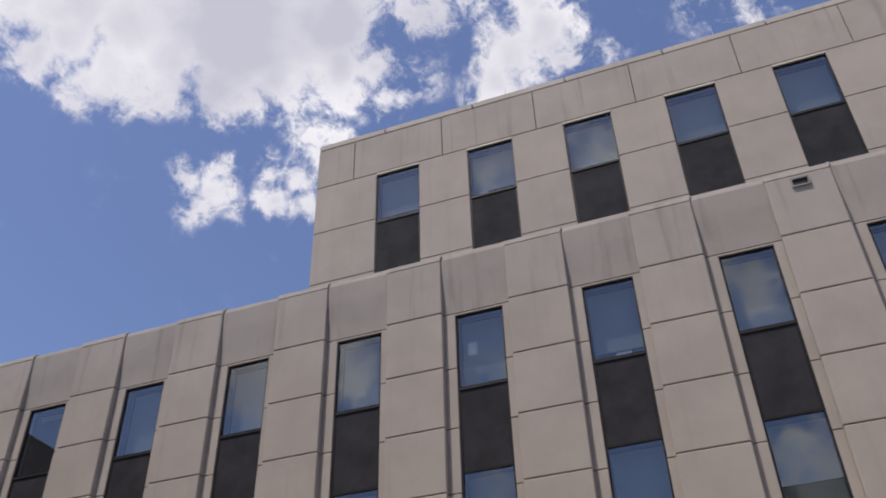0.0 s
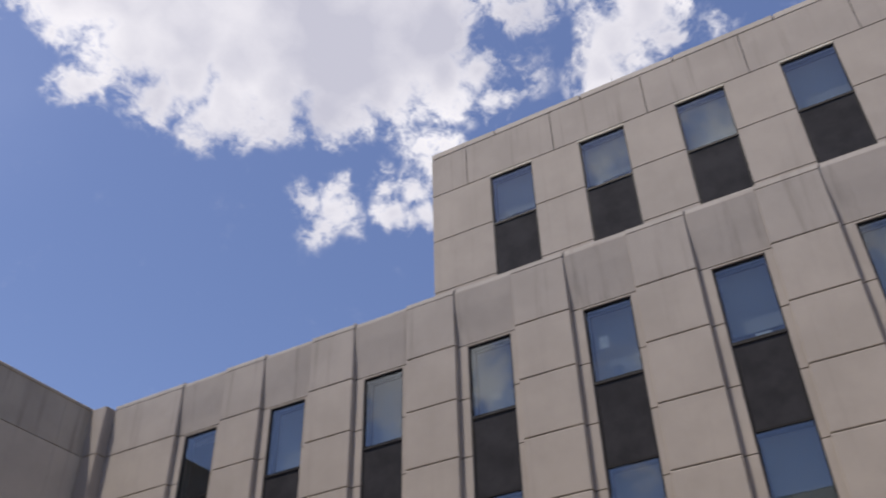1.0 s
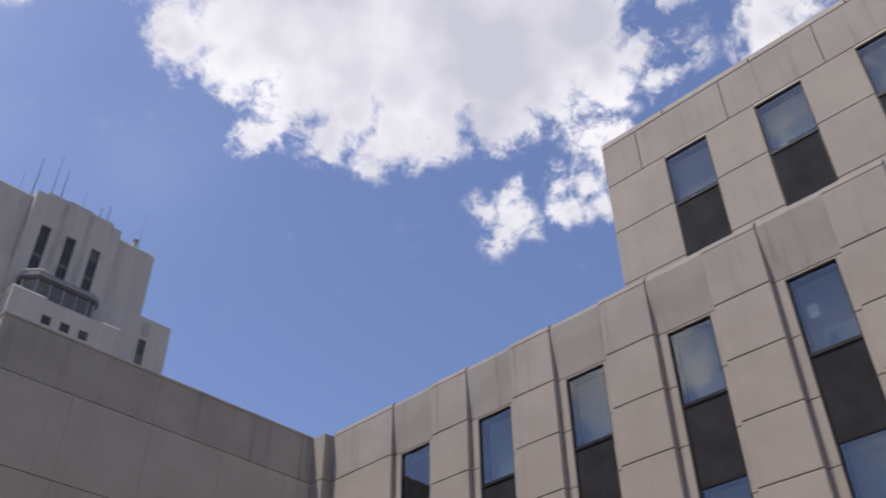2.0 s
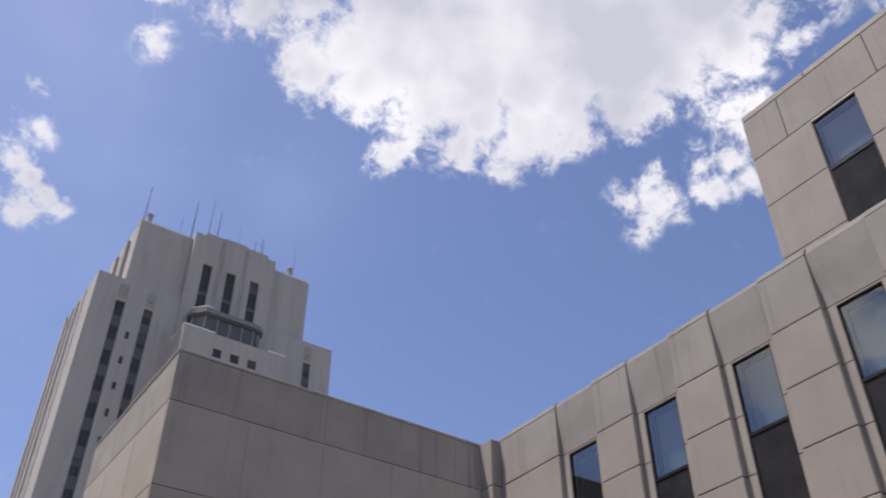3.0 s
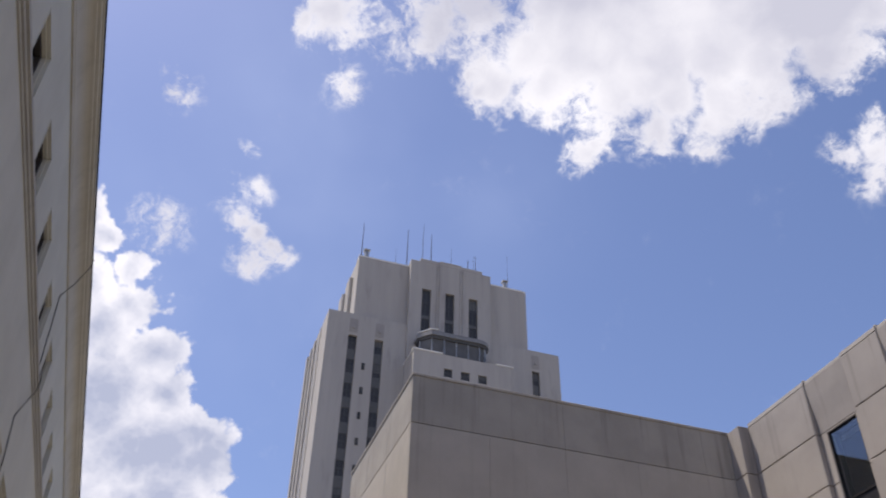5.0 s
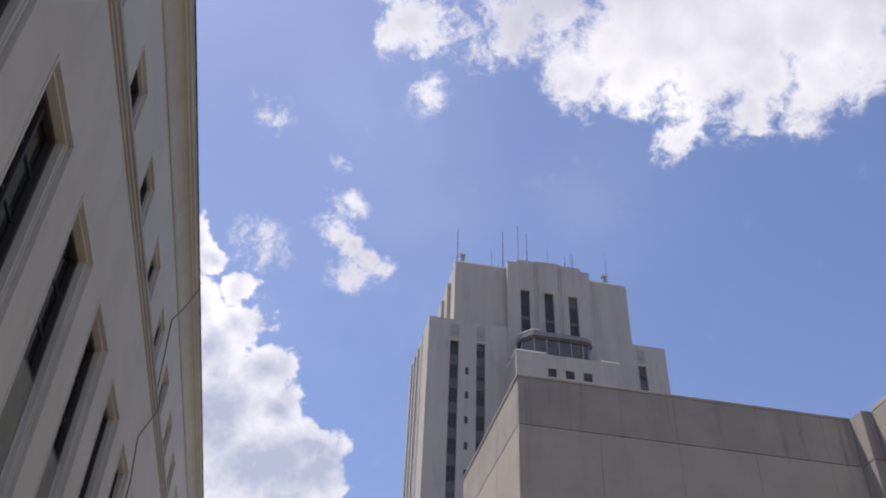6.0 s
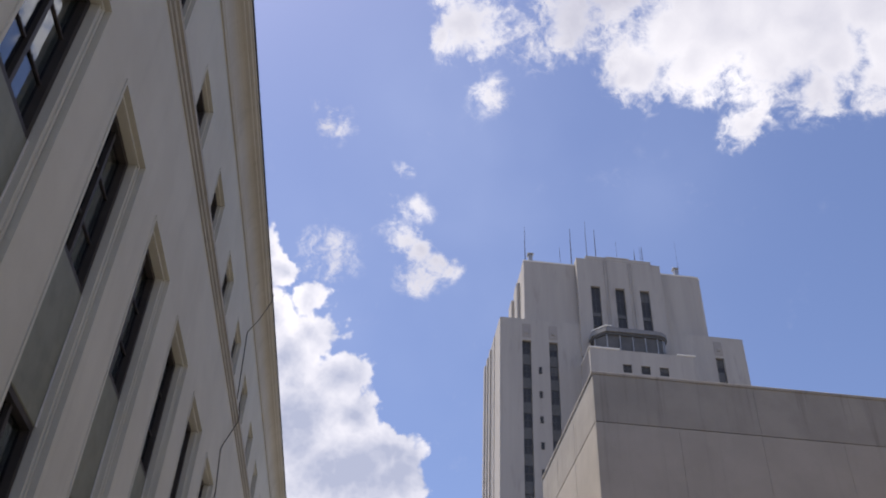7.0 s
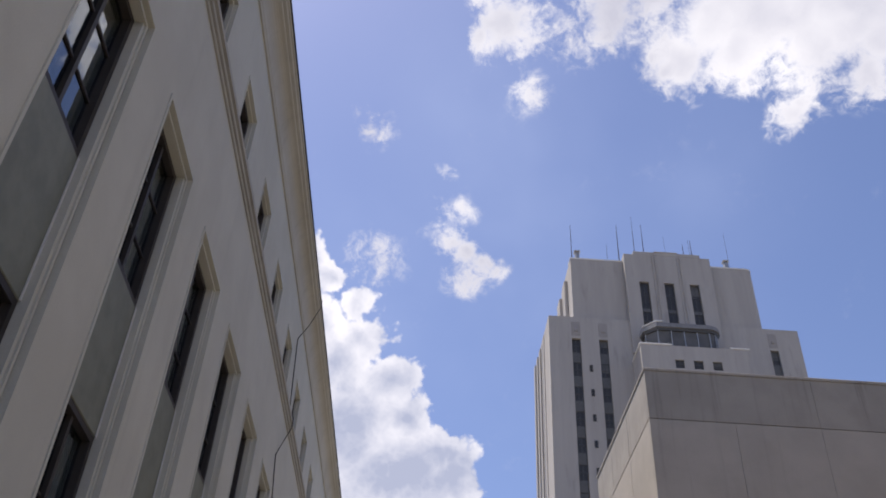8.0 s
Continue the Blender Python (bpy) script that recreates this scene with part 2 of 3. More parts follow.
SPANDREL = plain("dark_spandrel", (0.044, 0.043, 0.047), 0.75, 0.0, 0.35, 1.2, 0.02)
DARK_PANEL = plain("dark_infill", (0.12, 0.118, 0.115), 0.6)
STEEL = plain("grey_steel_frame", (0.085, 0.085, 0.085), 0.6)
GREEN_GREY = plain("grey_green_panel", (0.22, 0.225, 0.175), 0.6)
ROOF_GREY = plain("lookout_roof", (0.22, 0.22, 0.225), 0.6)
BLIND = plain("roller_blind", (0.47, 0.465, 0.46), 0.8, 0, 0.08, 0.8)
ROOM = plain("dim_interior", (0.16, 0.15, 0.14), 0.9)
ROOF = plain("roof_gravel", (0.22, 0.21, 0.20), 0.95, 0, 0.4, 8)
STEEL_RIM = plain("weathered_steel", (0.20, 0.20, 0.19), 0.7, 0.0, 0.3)
METAL = plain("grey_metal", (0.42, 0.42, 0.42), 0.5, 0.6)
CABLE = plain("dark_cable", (0.035, 0.03, 0.028), 0.7)
PAVING = plain("court_paving", (0.31, 0.275, 0.225), 0.9, 0, 0.35, 0.6)
GLASS = glazing("tinted_glass", (0.76, 0.80, 0.81), 0.11)
FAR_BLIND = plain("far_blind", (0.12, 0.115, 0.108), 0.5, 0.0, 0.3, 0.8)
FAR_GLASS = plain("far_glass", (0.050, 0.047, 0.044), 0.4, 0.0, 0.3, 0.4)
OLD_GLASS = glazing("old_glass", (0.70, 0.73, 0.73), 0.05)


# ---- mesh helpers ----
def part(name, bm, mat, parent=None, label=""):
    me = bpy.data.meshes.new(name)
    bm.to_mesh(me)
    bm.free()
    me.materials.append(mat)
    ob = new(name, me)
    if parent is not None:
        ob.parent = parent
    if label:
        ob["label"] = label
    return ob


def box(bm, x0, x1, y0, y1, z0, z1):
    v = [bm.verts.new((x, y, z)) for x in (x0, x1) for y in (y0, y1) for z in (z0, z1)]
    for f in ((0, 1, 3, 2), (4, 6, 7, 5), (0, 4, 5, 1), (2, 3, 7, 6), (0, 2, 6, 4), (1, 5, 7, 3)):
        bm.faces.new([v[i] for i in f])
    return v


def boxes(*all_boxes, bevel=0.0):
    bm = bmesh.new()
    for b in all_boxes:
        box(bm, *b)
    if bevel:
        bmesh.ops.bevel(bm, geom=bm.edges[:], offset=bevel, segments=1, affect="EDGES")
    bmesh.ops.recalc_face_normals(bm, faces=bm.faces[:])
    return bm


def prism(profile, axis, a, b):
    """A profile of pairs swept along an axis from a to b. axis y: pairs are (x, z); axis x: pairs are (y, z)."""
    bm = bmesh.new()
    put = (lambda p, s: (p[0], s, p[1])) if axis == "y" else (lambda p, s: (s, p[0], p[1]))
    ends = [[bm.verts.new(put(p, s)) for p in profile] for s in (a, b)]
    n = len(profile)
    for i in range(n):
        bm.faces.new([ends[0][i], ends[0][(i + 1) % n], ends[1][(i + 1) % n], ends[1][i]])
    bm.faces.new(ends[0])
    bm.faces.new(ends[1][::-1])
    bmesh.ops.recalc_face_normals(bm, faces=bm.faces[:])
    return bm


def pierced(axis, t0, t1, u0, u1, z0, z1, holes):
    """One slab with oblong holes (u, u, z, z) through it. axis x: it stands across x and runs along y; axis y: the other way round."""
    us = sorted({u0, u1, *(h[i] for h in holes for i in (0, 1))})
    zs = sorted({z0, z1, *(h[i] for h in holes for i in (2, 3))})
    us, zs = [u for u in us if u0 <= u <= u1], [z for z in zs if z0 <= z <= z1]
    def solid(i, j):
        if not (0 <= i < len(us) - 1 and 0 <= j < len(zs) - 1):
            return False
        u, z = (us[i] + us[i + 1]) / 2, (zs[j] + zs[j + 1]) / 2
        return not any(a < u < b and c < z < d for a, b, c, d in holes)
    bm, seen = bmesh.new(), {}
    def vert(i, j, k):
        if (i, j, k) not in seen:
            t, u, z = (t0, t1)[k], us[i], zs[j]
            seen[i, j, k] = bm.verts.new((t, u, z) if axis == "x" else (u, t, z))
        return seen[i, j, k]
    for i in range(len(us) - 1):
        for j in range(len(zs) - 1):
            if not solid(i, j):
                continue
            for k in (0, 1):
                bm.faces.new([vert(i, j, k), vert(i + 1, j, k), vert(i + 1, j + 1, k), vert(i, j + 1, k)])
            for (a, b), (p, q) in (((-1, 0), ((i, j), (i, j + 1))), ((1, 0), ((i + 1, j), (i + 1, j + 1))), ((0, -1), ((i, j), (i + 1, j))), ((0, 1), ((i, j + 1), (i + 1, j + 1)))):
                if not solid(i + a, j + b):
                    bm.faces.new([vert(*p, 0), vert(*q, 0), vert(*q, 1), vert(*p, 1)])
    bmesh.ops.recalc_face_normals(bm, faces=bm.faces[:])
    return bm


SHARED = {}


def piece(name, size, mat, parent, at, bevel=0.012):
    """One slab on shared mesh data; size and at: its extents and its least corner."""
    key = (name, mat.name, *(round(s, 4) for s in size), bevel)
    if key not in SHARED:
        bm = boxes((0, size[0], 0, size[1], 0, size[2]), bevel=bevel)
        me = bpy.data.meshes.new(name)
        bm.to_mesh(me)
        bm.free()
        me.materials.append(mat)
        SHARED[key] = me
    ob = new(name, SHARED[key])
    ob.parent = parent
    ob.location = at
    return ob


def thing(name, label, category, at=(0, 0, 0)):
    ob = tagged(new(name), label, category)
    ob.empty_display_size = 0.5
    ob.location = at
    return ob


# ---- ground ----
bm = bmesh.new()
bmesh.ops.create_grid(bm, x_segments=8, y_segments=8, size=1500)
ground = part("ground", bm, PAVING)
tagged(ground, "pale paved courtyard ground between the buildings", "ground", kind="structure")

# ---- office building with precast piers ----
XA, PROUD = 18.0, 0.15                   # face of the bays; how far the piers stand out
BAY, Y0 = 3.265, -0.57                   # bay width; far edge of one window column
WIN = 1.25                               # window width
TOP_A, HEAD = 15.98, 14.14
ROWS = [14.19 - 1.58 * i for i in range(10)]   # joint heights
BAYS = range(-3, 7)
YB = 22.93                               # front of the annex
JOINT = 0.022
office = thing("office_building", "beige precast concrete office building with dark window strips", "building", (0, 0, 0))


def office_walls():
    near = Y0 + BAY * BAYS[0] - WIN - 0.2
    core = pierced("x", XA + 0.03, XA + 0.45, near - 8, YB, 0, TOP_A - 0.12, [(Y0 + BAY * k - WIN - 0.02, Y0 + BAY * k + 0.02, 0.0, HEAD + 0.03) for k in BAYS])
    wall = part("wall", core, CORE, office)
    part("interior_wall", boxes((XA + 1.6, XA + 1.75, near - 8, YB, 0, TOP_A - 0.9)), ROOM, office)
    part("roof", boxes((XA + 0.45, XA + 26, near - 8, YB, TOP_A - 0.9, TOP_A - 0.6)), ROOF, office)
    part("back_wall", boxes((XA + 26, XA + 26.4, near - 8.3, YB, 0, TOP_A - 0.2)), PANEL, office)
    part("side_wall", boxes((XA + 0.45, XA + 26, near - 8.3, near - 8, 0, TOP_A - 0.2)), PANEL, office)
    levels = [ROWS[i] for i in range(10)] + [0.0]
    for k in BAYS:
        y = Y0 + BAY * k
        pier0, pier1 = y + 0.30, y + BAY - WIN - 0.20
        if k == 6:
            pier1 = YB - 0.68
        for hi, lo in zip(levels, levels[1:]):
            h = hi - lo - JOINT
            piece("panel", (PROUD + 0.12, pier1 - pier0, h), PANEL, wall, (XA - PROUD, pier0, lo + JOINT), 0.018)
            piece("panel", (0.24, 0.30, h), PANEL, wall, (XA, y, lo + JOINT), 0.008)
            if k < 6:
                piece("panel", (0.24, 0.20, h), PANEL, wall, (XA, pier1, lo + JOINT), 0.008)
        # the pier's own piece of the parapet
        piece("parapet_panel", (PROUD + 0.12, pier1 - pier0, TOP_A - 0.13 - ROWS[0] - JOINT), PARAPET, wall, (XA - PROUD, pier0, ROWS[0] + JOINT), 0.02)
        # the bay's piece leans out towards its top
        z0, z1 = ROWS[0] + JOINT, TOP_A - 0.132
        bm = prism([(XA, z0), (XA + 0.12, z0), (XA + 0.12, z1), (XA - PROUD + 0.035, z1), (XA - PROUD * 0.55, z1 - 0.55), (XA - 0.02, z0 + 0.35)],
                   "y", y - WIN - 0.20 + 0.004, y + 0.30 - 0.004)
        part("parapet_panel", bm, PARAPET, wall)
        # lintel edge under the leaning piece
        piece("lintel", (0.24, WIN, 0.05), PANEL, wall, (XA + 0.004, y - WIN, HEAD), 0.006)
    # the return at the inner corner
    for hi, lo in zip([15.87] + levels, levels):
        piece("panel", (0.7, 0.65, hi - lo - JOINT), PANEL if hi < 15 else PARAPET, wall, (XA - 0.53, YB - 0.67, lo + JOINT), 0.015)
    # capping: one length on each pier, one a little back on each bay, and a lug of mortar where they meet
    for k in BAYS:
        y = Y0 + BAY * k
        pier0, pier1 = y + 0.30, (y + BAY - WIN - 0.20 if k < 6 else YB - 0.68)
        piece("coping", (0.50, pier1 - pier0, 0.14), COPING, wall, (XA - PROUD - 0.004, pier0, TOP_A - 0.13), 0.012)
        piece("coping", (0.44, WIN + 0.50 - 0.01, 0.12), COPING, wall, (XA - PROUD + 0.045, y - WIN - 0.20 + 0.005, TOP_A - 0.13), 0.012)
        piece("lug", (0.16, 0.09, 0.12), PARAPET, wall, (XA - PROUD + 0.02, pier0 - 0.04, TOP_A - 0.06), 0.02)


def office_window(parent, head, height, width, at_x, y_far, blind, name="window"):
    """A fixed light in a dark frame, with a roller blind let down behind it. The origin is the far top corner."""
    win = tagged(new(name), "")
    win.parent = parent
    win.location = (at_x, y_far, head)
    w, h, f = width, height, 0.042
    part("frame", pierced("x", -0.035, 0.08, -w, 0, -h, 0, [(-w + f, -f, -h + f, -f)]), BRONZE, win)
    part("glass", boxes((0.0, 0.008, -w + f, -f, -h + f, -f)), GLASS, win)
    part("blind", boxes((0.38, 0.39, -w + 0.03, -0.03, -h * blind, -0.02), (0.37, 0.40, -w + 0.03, -0.03, -h * blind - 0.03, -h * blind)), BLIND, win)
    part("sill", boxes((-0.045, 0.10, -w, 0, -h - 0.05, -h - 0.004), bevel=0.008), BRONZE, win)
    return win


def spandrel(parent, y_far, width, top, bottom, at_x):
    sp = part("spandrel", boxes((at_x - 0.02, at_x + 0.06, y_far - width + 0.058, y_far - 0.058, bottom, top), bevel=0.006), SPANDREL, parent)
    for a in (y_far - width, y_far - 0.055):
        part("rail", boxes((at_x - 0.035, at_x + 0.08, a, a + 0.055, bottom, top)), BRONZE, sp)
    return sp


office_walls()
rng = random.Random(4)
STOREY = 4.17
TOP_BLINDS = {6: 0.08, 5: 0.86, 4: 0.93, 3: 0.95, 2: 0.93, 1: 0.80, 0: 0.93}   # how far each blind of the top row hangs down
for k in BAYS:
    y = Y0 + BAY * k
    for s in range(4):
        head = HEAD - STOREY * s
        tall = 2.08 if head - 2.08 > 0.2 else head - 0.3
        drop = rng.choice((0.72, 0.8, 0.86, 0.9))
        if s == 0:
            drop = TOP_BLINDS.get(k, drop)
        office_window(office, head, tall, WIN, XA + 0.075, y, drop)
        low = max(head - STOREY + 0.004, 0.02)
        if head - tall - 0.06 > low:
            spandrel(office, y, WIN, head - tall - 0.054, low, XA + 0.075)

# the set-back storey
XU, TOP_U, HEAD_U = 20.7, 24.55, 22.4
YU = 11.73
WU, YU0 = 1.56, -0.33
U_BAYS = range(-4, 4)


def upper_storey():
    near = YU0 + BAY * U_BAYS[0] - WU - 2
    core = pierced("x", XU + 0.03, XU + 0.45, near, YU - 0.02, TOP_A - 0.6, TOP_U - 0.1, [(YU0 + BAY * k - WU - 0.02, YU0 + BAY * k + 0.02, 18.1, HEAD_U + 0.05) for k in U_BAYS])
    wall = part("upper_wall", core, CORE, office)
    part("upper_end_wall", boxes((XU + 0.45, XU + 20, YU - 0.45, YU - 0.03, TOP_A - 0.6, TOP_U - 0.1)), CORE, office)
    part("upper_end_wall", boxes((XU + 0.45, XU + 20, near, near + 0.4, TOP_A - 0.6, TOP_U - 0.1)), CORE, office)
    part("upper_back_wall", boxes((XU + 20, XU + 20.4, near, YU - 0.03, TOP_A - 0.6, TOP_U - 0.1)), PANEL, office)
    part("upper_roof", boxes((XU + 0.45, XU + 20, near + 0.4, YU - 0.45, TOP_U - 0.7, TOP_U - 0.4)), ROOF, office)
    part("upper_interior_wall", boxes((XU + 1.6, XU + 1.75, near + 0.4, YU - 0.45, TOP_A - 0.6, TOP_U - 0.7)), ROOM, office)
    for k in U_BAYS:
        y = YU0 + BAY * k
        a, b = y, (y + BAY - WU if k < 3 else YU)
        for lo, hi in ((15.4, 18.36), (18.36, 20.47), (20.47, 22.5)):
            piece("panel", (0.24, b - a, hi - lo - JOINT), PANEL, wall, (XU, a, lo + JOINT))
        m0 = y + (BAY - WU) / 2 - BAY
        piece("parapet_panel", (0.24, BAY - JOINT, TOP_U - 22.5 - JOINT - 0.26), PARAPET, wall, (XU, m0 + JOINT, 22.5 + JOINT), 0.014)
        piece("panel", (0.24, WU, 18.1 - 15.4), PANEL, wall, (XU, y - WU, 15.4))
        piece("ledge", (0.30, BAY - 0.01, 0.10), COPING, wall, (XU - 0.05, y - WU, 18.13), 0.01)
        part("soffit", boxes((XU + 0.004, XU + 0.24, y - WU, y, HEAD_U + 0.02, HEAD_U + 0.098)), CORNICE, wall)
        office_window(office, HEAD_U, 2.05, WU, XU + 0.07, y, rng.choice((0.6, 0.75, 0.8, 0.9)), "upper_window")
        spandrel(office, y, WU, HEAD_U - 2.11, 18.24, XU + 0.07)
    end = YU0 + BAY * 3 + (BAY - WU) / 2
    piece("parapet_panel", (0.24, YU - end - JOINT, TOP_U - 22.5 - JOINT - 0.26), PARAPET, wall, (XU, end + JOINT, 22.5 + JOINT), 0.014)
    for lo, hi in ((15.4, 18.36), (18.36, 20.47), (20.47, 22.5), (22.5, TOP_U - 0.26)):
        for i in range(6):
            piece("panel", (BAY - JOINT, 0.2, hi - lo - JOINT), PANEL, wall, (XU + 0.245 + BAY * i, YU - 0.2, lo + JOINT))
    y = near
    while y < YU:
        b = min(y + BAY, YU + 0.02)
        piece("coping", (0.5, b - y - 0.01, 0.30), COPING, wall, (XU - 0.006, y, TOP_U - 0.26), 0.05)
        y += BAY
    part("coping", boxes((XU + 0.48, XU + 20, YU - 0.45, YU + 0.006, TOP_U - 0.26, TOP_U + 0.04), bevel=0.04), COPING, wall)


upper_storey()

# overflow spout on a pier's parapet
scupper = tagged(new("scupper"), "")
scupper.parent = office
scupper.location = (XA - PROUD, -2.8, 15.6)
part("rim", boxes((-0.05, 0.0, -0.21, -0.17, -0.13, 0.13), (-0.05, 0.0, 0.17, 0.21, -0.13, 0.13), (-0.05, 0.0, -0.17, 0.17, 0.09, 0.13), (-0.05, 0.0, -0.17, 0.17, -0.13, -0.09)),
     STEEL_RIM, scupper)
part("throat", boxes((-0.02, -0.006, -0.17, 0.17, -0.09, 0.09)), BRONZE, scupper)

# ---- annex: the blank wing at right angles ----
annex = thing("annex_building", "windowless concrete wing with wide stained panels", "building")
XB, TOP_B, YB2 = 6.48, 15.88, 30.6


def annex_walls():
    core = boxes((XB + 0.05, XA + 20, YB + 0.05, YB + 0.4, 0, TOP_B - 0.1), (XB + 0.05, XB + 0.4, YB + 0.4, YB2, 0, TOP_B - 0.1),
                 (XB + 0.4, XA + 20, YB2 - 0.35, YB2, 0, TOP_B - 0.1))
    wall = part("wall", core, CORE, annex)
    part("end_wall", boxes((XA + 20, XA + 26.4, YB, YB2, 0, TOP_B - 0.1)), PANEL, annex)
    part("roof", boxes((XB + 0.4, XA + 20, YB + 0.4, YB2 - 0.35, TOP_B - 0.7, TOP_B - 0.5)), ROOF, annex)
    levels = [TOP_B - 0.06, 14.23, 11.69, 9.15, 6.61, 4.07, 1.53, 0.0]
    for n, (hi, lo) in enumerate(zip(levels, levels[1:])):
        mat = BLOCK_TOP if n == 0 else BLOCK
        x = XB
        while x < XA + 1:
            step = 4.98 if n == 0 else 2.49
            piece("panel", (step - 0.005, 0.14, hi - lo - JOINT), mat, wall, (x, YB, lo + JOINT), 0.006)
            x += step
        y = YB + 0.145
        while y < YB2 - 0.1:
            piece("panel", (0.14, min(2.52, YB2 - y) - JOINT, hi - lo - JOINT), mat, wall, (XB, y, lo + JOINT))
            y += 2.52
    part("coping", boxes((XB - 0.03, XA + 12, YB - 0.03, YB + 0.42, TOP_B - 0.06, TOP_B + 0.05), bevel=0.02), BLOCK_TOP, wall)
    part("coping", boxes((XB - 0.03, XB + 0.42, YB + 0.43, YB2, TOP_B - 0.06, TOP_B + 0.05), bevel=0.02), BLOCK_TOP, wall)


annex_walls()

# ---- stepped hospital tower, far behind ----
tower = thing("tower_building", "tall stepped pale concrete tower with narrow window strips", "building")
YT = 100.0


PANES = random.Random(11)


def tower_window(x0, x1, z0, z1, y, bars):
    win = new("window")
    win.parent = tower
    win.location = (x0, y, z0)
    w, h = x1 - x0, z1 - z0
    e = 0.08
    if bars:
        holes = [(a, b, c, d) for a, b in ((e, w / 2 - 0.04), (w / 2 + 0.04, w - e)) for c, d in ((e, h / 2 - 0.05), (h / 2 + 0.05, h - e))]
    else:
        holes = [(0.05, w - 0.05, 0.05, h - 0.05)]
    part("frame", pierced("y", -0.02, 0.10, 0, w, 0, h, holes), STEEL, win)
    part("pane", boxes((0.08, w - 0.08, 0.04, 0.06, 0.08, h - 0.08)), FAR_GLASS, win)
    if bars and PANES.random() < 0.45:   # a blind part of the way down
        part("blind", boxes((0.1, w - 0.1, 0.025, 0.036, h * PANES.choice((0.35, 0.5, 0.6)), h - 0.09)), FAR_BLIND, win)
    return win


def front_with_slots(x0, x1, z0, z1, y0, y1, slots):
    """A front wall between x0 and x1 with openings (x, x, z, z)."""
    return pierced("y", y0, y1, x0, x1, z0, z1, slots)


def arc(cx, cy, r, a0, a1, n=5):
    return [(cx + r * math.cos(radians(a0 + (a1 - a0) * i / n)), cy + r * math.sin(radians(a0 + (a1 - a0) * i / n))) for i in range(n + 1)]


def slab_of(outline, z0, z1):
    """An upright slab on an outline of (x, y) pairs."""
    bm = bmesh.new()
    low, high = ([bm.verts.new((x, y, z)) for x, y in outline] for z in (z0, z1))
    n = len(outline)
    for i in range(n):
        bm.faces.new([low[i], low[(i + 1) % n], high[(i + 1) % n], high[i]])
    bm.faces.new(low[::-1])
    bm.faces.new(high)
    bmesh.ops.recalc_face_normals(bm, faces=bm.faces[:])
    return bm


